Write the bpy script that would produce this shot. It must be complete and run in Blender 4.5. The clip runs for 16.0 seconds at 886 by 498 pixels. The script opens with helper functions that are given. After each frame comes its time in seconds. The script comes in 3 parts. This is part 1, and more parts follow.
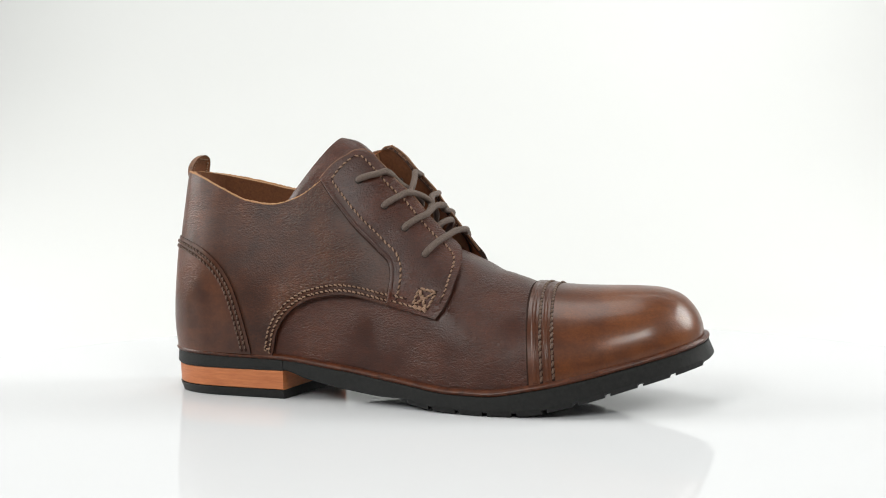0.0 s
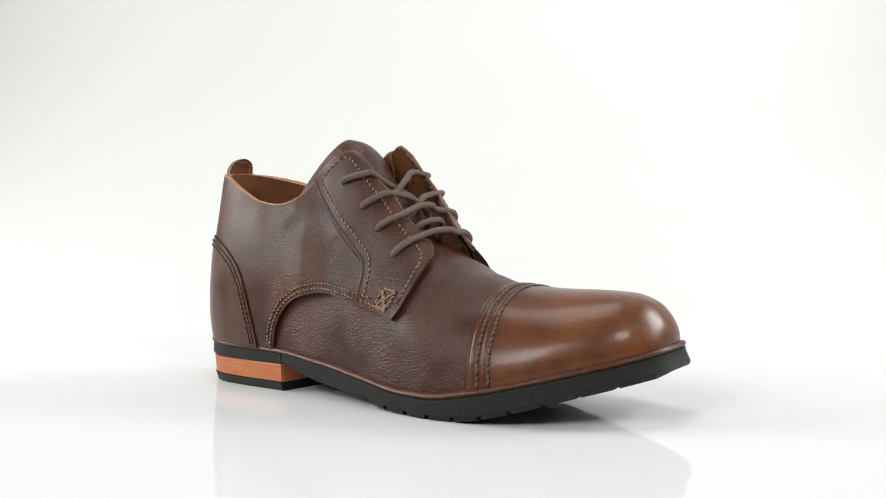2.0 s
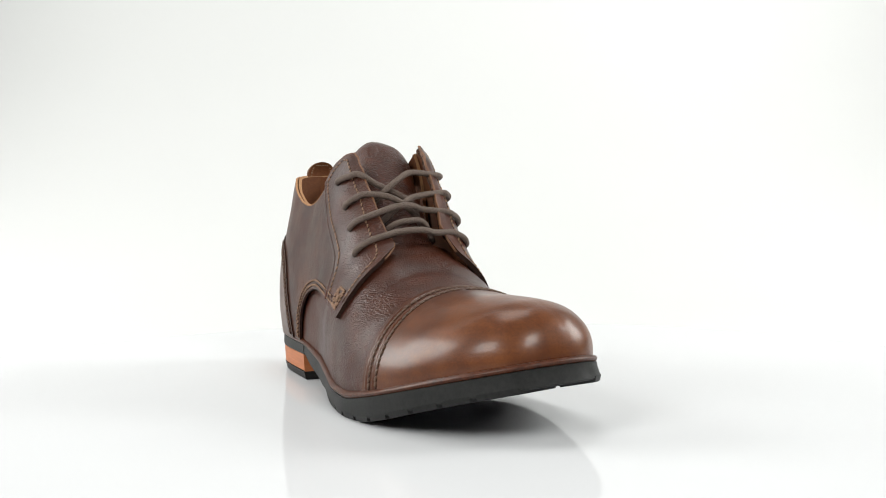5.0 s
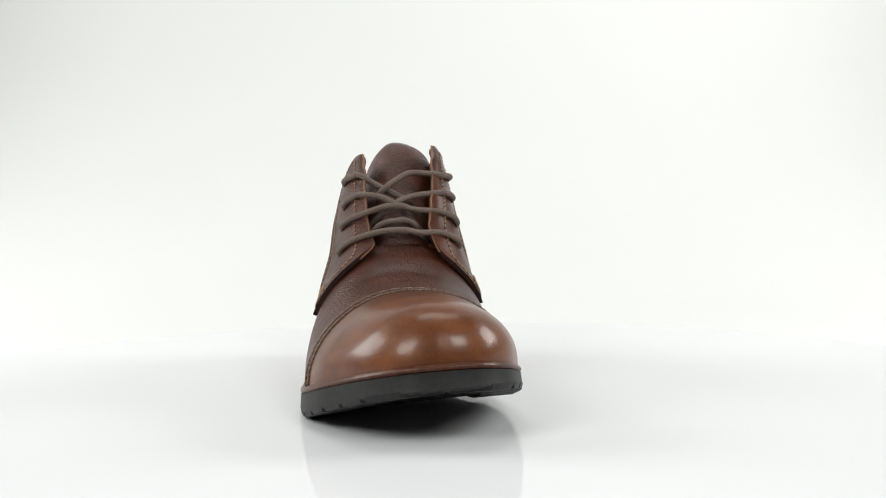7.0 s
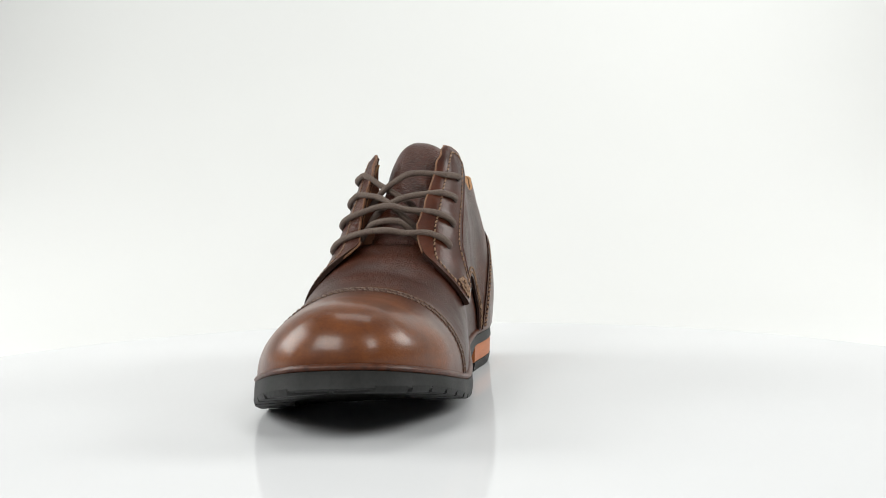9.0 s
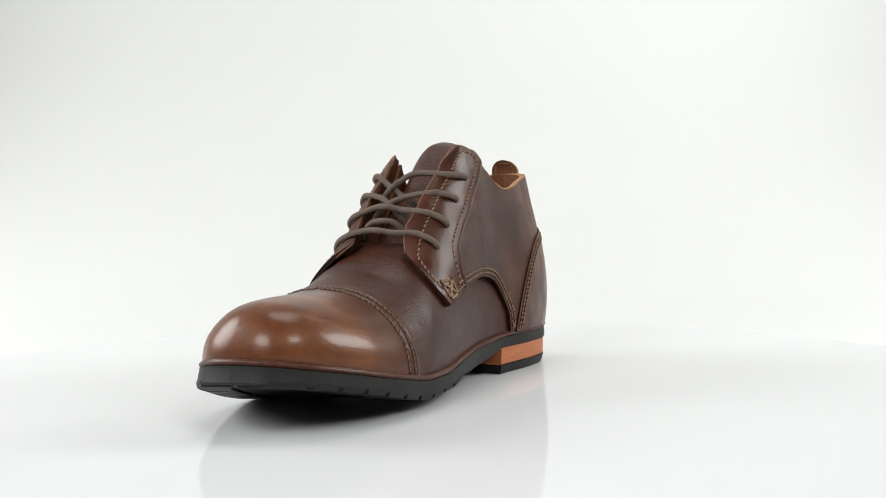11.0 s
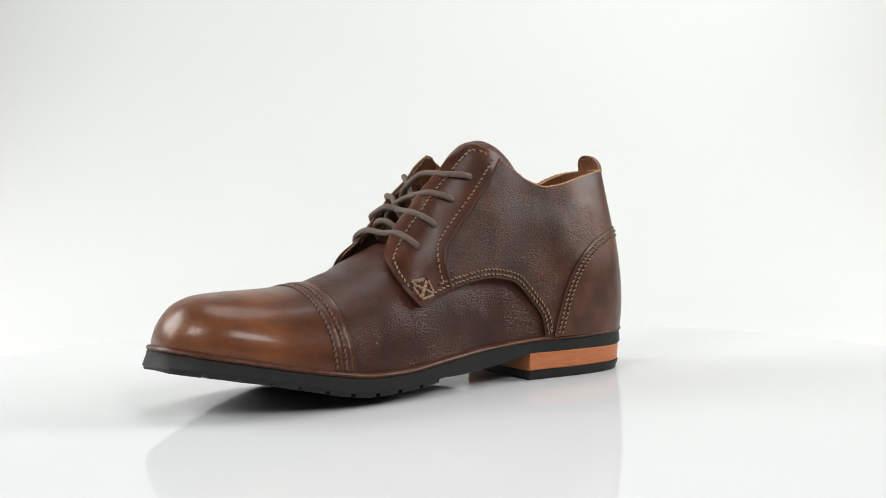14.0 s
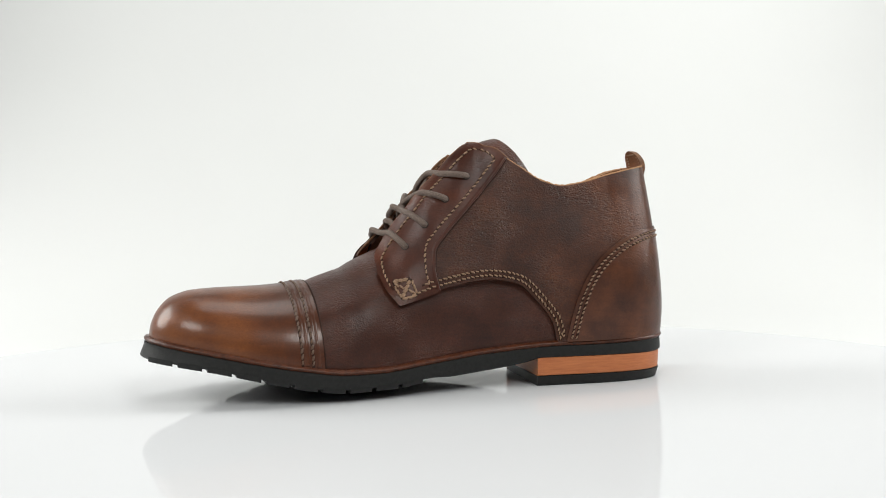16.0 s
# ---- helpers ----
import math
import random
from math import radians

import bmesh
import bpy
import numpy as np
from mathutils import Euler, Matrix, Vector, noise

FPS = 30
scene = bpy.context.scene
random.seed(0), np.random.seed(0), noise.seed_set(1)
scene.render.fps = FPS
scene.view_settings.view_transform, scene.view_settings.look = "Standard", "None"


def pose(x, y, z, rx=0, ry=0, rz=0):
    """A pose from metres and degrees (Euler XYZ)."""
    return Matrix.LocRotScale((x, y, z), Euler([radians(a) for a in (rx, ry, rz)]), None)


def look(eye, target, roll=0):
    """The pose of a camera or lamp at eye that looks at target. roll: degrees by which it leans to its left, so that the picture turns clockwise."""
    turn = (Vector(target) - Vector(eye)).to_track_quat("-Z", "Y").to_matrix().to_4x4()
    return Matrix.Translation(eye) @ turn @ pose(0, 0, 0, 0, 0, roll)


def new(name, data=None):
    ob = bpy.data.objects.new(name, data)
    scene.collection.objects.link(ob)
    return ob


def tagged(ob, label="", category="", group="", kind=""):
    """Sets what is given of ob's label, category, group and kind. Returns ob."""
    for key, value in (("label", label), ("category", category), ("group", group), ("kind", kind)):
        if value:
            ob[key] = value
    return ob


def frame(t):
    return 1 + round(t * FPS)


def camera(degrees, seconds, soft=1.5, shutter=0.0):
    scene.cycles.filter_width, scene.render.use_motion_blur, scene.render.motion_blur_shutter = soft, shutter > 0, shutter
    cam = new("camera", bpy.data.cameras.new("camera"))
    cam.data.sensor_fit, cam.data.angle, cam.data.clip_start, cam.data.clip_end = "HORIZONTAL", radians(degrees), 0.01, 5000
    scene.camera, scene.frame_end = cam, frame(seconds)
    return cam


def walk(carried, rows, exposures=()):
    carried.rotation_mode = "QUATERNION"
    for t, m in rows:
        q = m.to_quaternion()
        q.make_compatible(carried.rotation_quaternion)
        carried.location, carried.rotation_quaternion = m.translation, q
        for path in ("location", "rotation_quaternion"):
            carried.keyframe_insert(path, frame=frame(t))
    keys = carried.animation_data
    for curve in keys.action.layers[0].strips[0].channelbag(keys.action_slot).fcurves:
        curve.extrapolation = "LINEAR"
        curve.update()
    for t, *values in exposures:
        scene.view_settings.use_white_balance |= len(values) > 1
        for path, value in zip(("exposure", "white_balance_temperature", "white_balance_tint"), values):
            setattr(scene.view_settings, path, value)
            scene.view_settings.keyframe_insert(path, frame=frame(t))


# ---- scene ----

# the camera stands still on a low tripod, looking a little down
cam = camera(48.04, 16.0, soft=1.0)
EYE = (0.0, -0.5521, 0.0943)
AIM = (EYE[0] + math.sin(radians(0.908)), EYE[1] + math.cos(radians(0.908)), EYE[2] - math.tan(radians(1.75)))
walk(cam, [(0.0, look(EYE, AIM, -0.869)), (16.0, look(EYE, AIM, -0.869))],
     exposures=[(0.0, 0.0), (4.0, 0.05), (7.0, -0.03), (9.0, -0.07), (16.0, -0.08)])

# ---------------------------------------------------------------- light
world = bpy.data.worlds.new("studio_air")
world.use_nodes = True
scene.world = world
world.node_tree.nodes["Background"].inputs[0].default_value = (0.93, 0.97, 1.0, 1)
world.node_tree.nodes["Background"].inputs[1].default_value = 0.25


def softbox(name, eye, target, wide, high, watts, colour=(1, 1, 1)):
    lamp = bpy.data.lights.new(name, "AREA")
    lamp.shape, lamp.size, lamp.size_y, lamp.energy, lamp.color = "RECTANGLE", wide, high, watts, colour
    ob = new(name, lamp)
    ob.matrix_world = look(eye, target)
    return ob


PALE = (0.99, 1.0, 0.968)
softbox("side_light_right", (1.20, 0.10, 0.70), (0, 0, 0.06), 0.55, 0.55, 12, PALE)
softbox("side_light_left", (-1.20, 0.20, 0.64), (0, 0, 0.06), 0.75, 0.65, 13.5, PALE)
softbox("front_light_right", (0.62, -1.15, 1.00), (0, 0, 0.05), 0.40, 0.40, 8.5, PALE)
softbox("front_light_left", (-0.80, -1.05, 0.90), (0, 0, 0.05), 0.60, 0.50, 11.8, PALE)
softbox("top_light", (0.0, 0.28, 1.75), (0, 0.2, 0), 0.9, 0.8, 9.6, PALE)
# two unseen fill lamps, added to even out the backdrop's brightness
softbox("backdrop_light_left", (-1.05, 0.90, 1.55), (-1.05, 1.75, 0.75), 1.5, 0.4, 9.2, PALE)
softbox("backdrop_light_right", (1.10, 0.90, 1.55), (1.15, 1.75, 0.75), 1.5, 0.4, 17.5, PALE)

# ---------------------------------------------------------------- materials


def material(name):
    m = bpy.data.materials.new(name)
    m.use_nodes = True
    return m, m.node_tree, m.node_tree.nodes["Principled BSDF"]


def node(tree, kind, **inputs):
    n = tree.nodes.new(kind)
    for key, value in inputs.items():
        n.inputs[key.replace("_", " ")].default_value = value
    return n


def ramp(tree, source, stops):
    n = tree.nodes.new("ShaderNodeValToRGB")
    while len(n.color_ramp.elements) < len(stops):
        n.color_ramp.elements.new(0.5)
    for e, (at, c) in zip(n.color_ramp.elements, stops):
        e.position, e.color = at, (*c, 1)
    tree.links.new(source, n.inputs[0])
    return n


def bump(tree, bsdf, layers):
    """Stack bump layers of (height output, strength, distance)."""
    last = None
    for out, strength, distance in layers:
        b = node(tree, "ShaderNodeBump", Strength=strength, Distance=distance)
        tree.links.new(out, b.inputs["Height"])
        if last:
            tree.links.new(last, b.inputs["Normal"])
        last = b.outputs[0]
    tree.links.new(last, bsdf.inputs["Normal"])


def leather(name, dark, mid, light, rough, grain, wrinkle, coat=0.0, dents=0.2, shine=0.4, fade=None, calm=None):
    """Dyed leather. fade: a stretch along the shoe, in its own space, and the shift of tone at its ends.
    calm: a stretch over which the creases set in."""
    m, tree, bsdf = material(name)
    place = tree.nodes.new("ShaderNodeTexCoord").outputs["Object"]

    def tex(kind, **inputs):
        n = node(tree, kind, **inputs)
        tree.links.new(place, n.inputs["Vector"])
        return n

    def maths(kind, a, b):
        n = tree.nodes.new("ShaderNodeMath")
        n.operation = kind
        for k, v in enumerate((a, b)):
            if isinstance(v, float):
                n.inputs[k].default_value = v
            else:
                tree.links.new(v, n.inputs[k])
        return n.outputs[0]

    broad = tex("ShaderNodeTexNoise", Scale=32.0, Detail=5.0, Roughness=0.62)
    tone = broad.outputs["Fac"]
    if fade:
        apart = tree.nodes.new("ShaderNodeSeparateXYZ")
        tree.links.new(place, apart.inputs[0])
        span = tree.nodes.new("ShaderNodeMapRange")
        span.interpolation_type = "SMOOTHSTEP"
        for k, v in zip(("From Min", "From Max", "To Min", "To Max"), fade):
            span.inputs[k].default_value = v
        tree.links.new(apart.outputs[0], span.inputs["Value"])
        tone = maths("ADD", tone, span.outputs[0])
    colour = ramp(tree, tone, [(0.32, dark), (0.50, mid), (0.69, light)])
    fine = tex("ShaderNodeTexNoise", Scale=900.0, Detail=3.0, Roughness=0.7)
    # long faint scuffs
    drag = tree.nodes.new("ShaderNodeMapping")
    drag.inputs["Scale"].default_value = (45, 45, 300)
    drag.inputs["Rotation"].default_value = (0, radians(-18), 0)
    tree.links.new(place, drag.inputs["Vector"])
    scuff = node(tree, "ShaderNodeTexNoise", Scale=1.0, Detail=4.0, Roughness=0.7)
    tree.links.new(drag.outputs[0], scuff.inputs["Vector"])
    # short creases lie across the bend of the ankle, in clusters
    squash = tree.nodes.new("ShaderNodeMapping")
    squash.inputs["Scale"].default_value = (500, 500, 1200)
    squash.inputs["Rotation"].default_value = (0, radians(24), 0)
    tree.links.new(place, squash.inputs["Vector"])
    crease = node(tree, "ShaderNodeTexNoise", Scale=1.0, Detail=2.0, Roughness=0.5, Distortion=0.8)
    tree.links.new(squash.outputs[0], crease.inputs["Vector"])
    cells = tex("ShaderNodeTexVoronoi", Scale=1250.0)
    cells.feature = "SMOOTH_F1"
    pits = ramp(tree, cells.outputs["Distance"], [(0.15, (1.12,) * 3), (0.60, (0.62, 0.60, 0.58))])
    last = colour.outputs[0]
    for source, low, high, share in ((fine, 0.55, 1.14, 0.5), (scuff, 0.70, 1.22, 0.55), (crease, 0.45, 1.12, min(wrinkle, 0.6))):
        mix = tree.nodes.new("ShaderNodeMix")
        mix.data_type, mix.blend_type = "RGBA", "MULTIPLY"
        mix.inputs[0].default_value = share
        tree.links.new(last, mix.inputs[6])
        tree.links.new(ramp(tree, source.outputs["Fac"], [(0.3, (low,) * 3), (0.7, (high, high * 0.98, high * 0.95))]).outputs[0], mix.inputs[7])
        last = mix.outputs[2]
    mix = tree.nodes.new("ShaderNodeMix")
    mix.data_type, mix.blend_type = "RGBA", "MULTIPLY"
    mix.inputs[0].default_value = min(grain, 0.8)
    tree.links.new(last, mix.inputs[6])
    tree.links.new(pits.outputs[0], mix.inputs[7])
    tree.links.new(mix.outputs[2], bsdf.inputs["Base Color"])
    spread = tex("ShaderNodeTexNoise", Scale=60.0, Detail=3.0)
    low, high = rough
    tree.links.new(ramp(tree, spread.outputs["Fac"], [(0.3, (low,) * 3), (0.7, (high,) * 3)]).outputs[0], bsdf.inputs["Roughness"])
    patch = tex("ShaderNodeTexNoise", Scale=34.0, Detail=2.0)
    ridges = ramp(tree, crease.outputs["Fac"], [(0.30, (0, 0, 0)), (0.70, (1, 1, 1))]).outputs[0]
    where = ramp(tree, patch.outputs["Fac"], [(0.42, (0.10,) * 3), (0.64, (1, 1, 1))]).outputs[0]
    pebble = cells.outputs["Distance"]
    if calm:
        along = tree.nodes.new("ShaderNodeSeparateXYZ")
        tree.links.new(place, along.inputs[0])
        onset = tree.nodes.new("ShaderNodeMapRange")
        onset.interpolation_type = "SMOOTHSTEP"
        for k, v in zip(("From Min", "From Max", "To Min", "To Max"), (*calm, 0.25, 1.0)):
            onset.inputs[k].default_value = v
        tree.links.new(along.outputs[0], onset.inputs["Value"])
        where = maths("MULTIPLY", where, onset.outputs[0])
        pebble = maths("MULTIPLY", pebble, onset.outputs[0])
    dent = tex("ShaderNodeTexNoise", Scale=52.0, Detail=1.0)
    bump(tree, bsdf, [(dent.outputs["Fac"], dents, 0.006), (maths("MULTIPLY", ridges, where), wrinkle, 0.0009),
                      (pebble, grain, 0.0004), (fine.outputs["Fac"], 0.10, 0.0003)])
    bsdf.inputs["Coat Weight"].default_value = coat
    bsdf.inputs["Coat Roughness"].default_value = 0.18
    bsdf.inputs["Specular IOR Level"].default_value = shine
    return m


def simple(name, low, high, rough, scale, bumps=0.1, metallic=0.0, stretch=(1, 1, 1), shine=0.5):
    m, tree, bsdf = material(name)
    coords, warp = tree.nodes.new("ShaderNodeTexCoord"), tree.nodes.new("ShaderNodeMapping")
    warp.inputs["Scale"].default_value = stretch
    tree.links.new(coords.outputs["Object"], warp.inputs["Vector"])
    n = node(tree, "ShaderNodeTexNoise", Scale=scale, Detail=5.0, Roughness=0.65)
    tree.links.new(warp.outputs[0], n.inputs["Vector"])
    tree.links.new(ramp(tree, n.outputs["Fac"], [(0.3, low), (0.7, high)]).outputs[0], bsdf.inputs["Base Color"])
    bsdf.inputs["Roughness"].default_value = rough
    bsdf.inputs["Metallic"].default_value = metallic
    bsdf.inputs["Specular IOR Level"].default_value = shine
    bump(tree, bsdf, [(n.outputs["Fac"], bumps, 0.001)])
    return m


VAMP = leather("vamp_leather", (0.0346, 0.0082, 0.0033), (0.0535, 0.0128, 0.0048), (0.0813, 0.0198, 0.0069), (0.34, 0.44), 0.32, 0.46, dents=0.11, shine=0.36)
QUARTER = leather("quarter_leather", (0.0323, 0.0084, 0.0028), (0.0649, 0.0175, 0.0056), (0.1088, 0.0308, 0.0093), (0.35, 0.45), 0.50, 0.80, dents=0.10, shine=0.37, fade=(-0.03, -0.125, -0.03, 0.10), calm=(-0.105, -0.055))
FACING = leather("facing_leather", (0.0354, 0.0077, 0.0030), (0.0654, 0.0147, 0.0056), (0.1038, 0.0242, 0.0086), (0.33, 0.43), 0.60, 0.75, dents=0.14, shine=0.42)
SMOOTH = leather("smooth_facing_leather", (0.0329, 0.0075, 0.0031), (0.0601, 0.0143, 0.0059), (0.0941, 0.0235, 0.0090), (0.28, 0.38), 0.16, 0.16, dents=0.14, shine=0.34)
CAP = leather("cap_leather", (0.0638, 0.0159, 0.0042), (0.1007, 0.0270, 0.0060), (0.1569, 0.0453, 0.0095), (0.36, 0.44), 0.06, 0.10, coat=0.32, dents=0.05, shine=0.30, fade=(0.066, 0.108, -0.16, 0.06))
COUNTER = leather("counter_leather", (0.0403, 0.0112, 0.0045), (0.0829, 0.0250, 0.0091), (0.1254, 0.0392, 0.0139), (0.29, 0.39), 0.12, 0.18, dents=0.15)
LINING = simple("tan_lining", (0.105, 0.033, 0.009), (0.180, 0.060, 0.017), 0.75, 700.0, 0.3)
FLESH = simple("tan_facing_back", (0.28, 0.088, 0.023), (0.42, 0.142, 0.042), 0.75, 700.0, 0.3)
RAW = simple("raw_leather_edge", (0.26, 0.125, 0.052), (0.44, 0.23, 0.105), 0.8, 1500.0, 0.4)
THREAD = simple("tan_thread", (0.155, 0.086, 0.049), (0.36, 0.220, 0.132), 0.7, 2500.0, 0.3)
MIDTHREAD = simple("mid_tan_thread", (0.140, 0.075, 0.044), (0.35, 0.210, 0.132), 0.7, 2500.0, 0.3)
DARKTHREAD = simple("brown_thread", (0.056, 0.028, 0.016), (0.145, 0.079, 0.049), 0.5, 2500.0, 0.3)
CORD = simple("taupe_cord", (0.070, 0.047, 0.037), (0.185, 0.132, 0.104), 0.72, 1500.0, 0.9)
RUBBER = simple("black_rubber", (0.008, 0.008, 0.008), (0.016, 0.016, 0.015), 0.52, 500.0, 0.12, shine=0.24)
WELT = simple("brown_welt", (0.034, 0.0088, 0.0034), (0.098, 0.0260, 0.0086), 0.38, 260.0, 0.2, shine=0.3)
WOOD = simple("stacked_leather", (0.36, 0.105, 0.032), (0.50, 0.165, 0.055), 0.5, 90.0, 0.2, stretch=(1, 1, 9))
# dark brown that paints shade onto leather edges, seams and stitch rows
SHADE_BROWN = simple("painted_edge_shade", (0.018, 0.0075, 0.0048), (0.034, 0.0145, 0.009), 0.85, 900.0, shine=0.2)
EDGE = simple("cut_leather_edge", (0.075, 0.027, 0.010), (0.22, 0.092, 0.036), 0.55, 420.0, 0.5)
HOLE_SHADE = simple("eyelet_shade", (0.008, 0.005, 0.004), (0.015, 0.01, 0.008), 0.8, 500.0)


def white_gloss(name, base, rough, scale):
    m, tree, bsdf = material(name)
    n = node(tree, "ShaderNodeTexNoise", Scale=scale, Detail=4.0)
    tree.links.new(tree.nodes.new("ShaderNodeTexCoord").outputs["Object"], n.inputs["Vector"])
    tree.links.new(ramp(tree, n.outputs["Fac"], [(0.3, tuple(c * 0.985 for c in base)), (0.7, base)]).outputs[0], bsdf.inputs["Base Color"])
    bsdf.inputs["Roughness"].default_value = rough
    return m, bsdf


ROOM = simple("grey_studio_paint", (0.10, 0.10, 0.10), (0.13, 0.13, 0.13), 0.8, 5.0)
def white_plate():
    """White acrylic: a constant blend of gloss and plain diffuse, which weakens its reflection."""
    m, bsdf = white_gloss("white_acrylic", (0.630, 0.635, 0.652), 0.03, 14.0)
    tree = m.node_tree
    dull = node(tree, "ShaderNodeBsdfDiffuse", Color=(0.630, 0.635, 0.652, 1))
    mix = node(tree, "ShaderNodeMixShader", Fac=0.55)
    tree.links.new(dull.outputs[0], mix.inputs[1])
    tree.links.new(bsdf.outputs[0], mix.inputs[2])
    tree.links.new(mix.outputs[0], tree.nodes["Material Output"].inputs["Surface"])
    return m


ACRYLIC = white_plate()
PAPER = white_gloss("white_paper", (0.634, 0.638, 0.636), 0.75, 3.0)[0]

# ---------------------------------------------------------------- small tools


def part(name, bm, mats, parent=None, label=""):
    """Link a bmesh as one mesh object, under a thing or a part."""
    data = bpy.data.meshes.new(name)
    bm.normal_update()
    bm.to_mesh(data)
    bm.free()
    for m in mats if isinstance(mats, (list, tuple)) else [mats]:
        data.materials.append(m)
    ob = new(name, data)
    ob.parent = parent
    return tagged(ob, label)


def curve(*pairs):
    """A smooth line through (place, value) pairs that doesn't overshoot."""
    xs, ys = np.array(pairs, float).T
    h, d = np.diff(xs), np.diff(ys) / np.diff(xs)
    m = np.zeros(len(xs))
    m[0], m[-1] = d[0], d[-1]
    for i in range(1, len(xs) - 1):
        if d[i - 1] * d[i] > 0:
            a, b = 2 * h[i] + h[i - 1], h[i] + 2 * h[i - 1]
            m[i] = (a + b) / (a / d[i - 1] + b / d[i])

    def value(x):
        x = np.clip(np.asarray(x, float), xs[0], xs[-1])
        i = np.clip(np.searchsorted(xs, x) - 1, 0, len(h) - 1)
        t = (x - xs[i]) / h[i]
        return ((1 + 2 * t) * (1 - t) ** 2 * ys[i] + t * (1 - t) ** 2 * h[i] * m[i]
                + t * t * (3 - 2 * t) * ys[i + 1] + t * t * (t - 1) * h[i] * m[i + 1])
    return value


def path2(points, n, keys=None):
    """n places along a smooth plane line through the points (millimetres in, metres out)."""
    pts = np.array(points, float) / 1000
    if keys is None:
        steps = np.hypot(*np.diff(pts, axis=0).T)
        keys = np.concatenate([[0], np.cumsum(steps)]) / steps.sum()
    u = np.linspace(0, 1, n)
    return np.stack([curve(*zip(keys, pts[:, k]))(u) for k in (0, 1)], 1)


# the shoe's own space: x from the heel's back to the toe, y to its inner side, z up from the table;
# its origin is moved onto the turntable's axle
AXLE = Vector((0.1496, 0.0188, 0.0))


def v3(p):
    return Vector(p) - AXLE


def sheet(bm, grid, mat=0, flip=False, closed=False):
    """A grid of places as smooth quads. Returns its vertices."""
    rows = [[bm.verts.new(v3(p)) for p in row] for row in grid]
    n, m = len(rows), len(rows[0])
    for i in range(n - 1):
        for j in range(m if closed else m - 1):
            q = [rows[i][j], rows[i + 1][j], rows[i + 1][(j + 1) % m], rows[i][(j + 1) % m]]
            if len({tuple(v.co) for v in q}) < 3:
                continue
            f = bm.faces.new(q[::-1] if flip else q)
            f.smooth, f.material_index = True, mat
    return rows


def slab(outer, inner, flip=False):
    """A thick panel from two grids, with its four edges closed. Materials: 0 face, 1 back, 2 edge."""
    bm = bmesh.new()
    a = sheet(bm, outer, 0, flip)
    b = sheet(bm, inner, 1, not flip)
    ring = lambda g: g[0] + [r[-1] for r in g[1:]] + g[-1][-2::-1] + [r[0] for r in g[-2:0:-1]]
    ra, rb = ring(a), ring(b)
    for i in range(len(ra)):
        k = (i + 1) % len(ra)
        q = [ra[i], rb[i], rb[k], ra[k]]
        f = bm.faces.new(q[::-1] if flip else q)
        f.material_index = 2
    bmesh.ops.remove_doubles(bm, verts=bm.verts, dist=1e-6)
    for e in bm.edges:
        if len({f.material_index for f in e.link_faces}) > 1:
            e.smooth = False
    return bm


def tube(bm, points, radius, sides=8, ends=True, mat=0, flat=1.0, start=None):
    """A round cord along the points."""
    pts = [Vector(p) for p in points]
    rings, side = [], start
    for i, p in enumerate(pts):
        way = (pts[min(i + 1, len(pts) - 1)] - pts[max(i - 1, 0)]).normalized()
        if side is None:
            side = way.orthogonal().normalized()
        side = (side - way * side.dot(way)).normalized()
        up = way.cross(side)
        rings.append([bm.verts.new(p + radius * (math.cos(a) * side + flat * math.sin(a) * up))
                      for a in (math.tau * k / sides for k in range(sides))])
    for a, b in zip(rings, rings[1:]):
        for k in range(sides):
            f = bm.faces.new([a[k], a[(k + 1) % sides], b[(k + 1) % sides], b[k]])
            f.smooth, f.material_index = True, mat
    if ends:
        bm.faces.new(rings[0][::-1]).material_index = mat
        bm.faces.new(rings[-1]).material_index = mat


def spline3(points, n):
    """A smooth line in space through the points."""
    p = np.array(points, float)
    p = np.vstack([2 * p[0] - p[1], p, 2 * p[-1] - p[-2]])
    out = []
    for i in range(1, len(p) - 2):
        for t in np.linspace(0, 1, n, endpoint=False):
            a, b, c, d = p[i - 1:i + 3]
            out.append(0.5 * (2 * b + (c - a) * t + (2 * a - 5 * b + 4 * c - d) * t * t + (3 * b - a - 3 * c + d) * t ** 3))
    return [Vector(q) for q in out] + [Vector(p[-2])]


# ---------------------------------------------------------------- the shoe's form
LENGTH = 0.3042
HEEL = 0.0016
outline = curve((HEEL, 0), (HEEL + 0.0012, 0.0092), (0.0060, 0.0180), (0.0135, 0.0276), (0.0235, 0.0335), (0.036, 0.0364), (0.055, 0.0374),
                (0.085, 0.0360), (0.12, 0.0378), (0.15, 0.0432), (0.18, 0.0492), (0.205, 0.0518), (0.225, 0.0515), (0.25, 0.0478),
                (0.27, 0.0408), (0.285, 0.0335), (0.296, 0.0242), (0.3018, 0.0152), (0.3037, 0.0078), (LENGTH, 0))
under = curve((0, 0.0158), (0.085, 0.0153), (0.1, 0.0112), (0.123, 0.0070), (0.15, 0.0042), (0.175, 0.0008), (0.2, 0.0), (0.22, 0.0008),
              (0.24, 0.0047), (0.26, 0.0100), (0.28, 0.0152), (LENGTH, 0.0215))
upper_side = curve((0, 0.0238), (0.05, 0.0222), (0.08, 0.0215), (0.12, 0.0172), (0.156, 0.0130), (0.185, 0.0100), (0.2, 0.0100), (0.224, 0.0134),
                   (0.24, 0.0167), (0.266, 0.0228), (0.3, 0.0312), (LENGTH, 0.0324))
cant = curve((0, 0.006), (0.08, 0.018), (0.13, 0.045), (0.2, 0.050), (0.305, 0.040))
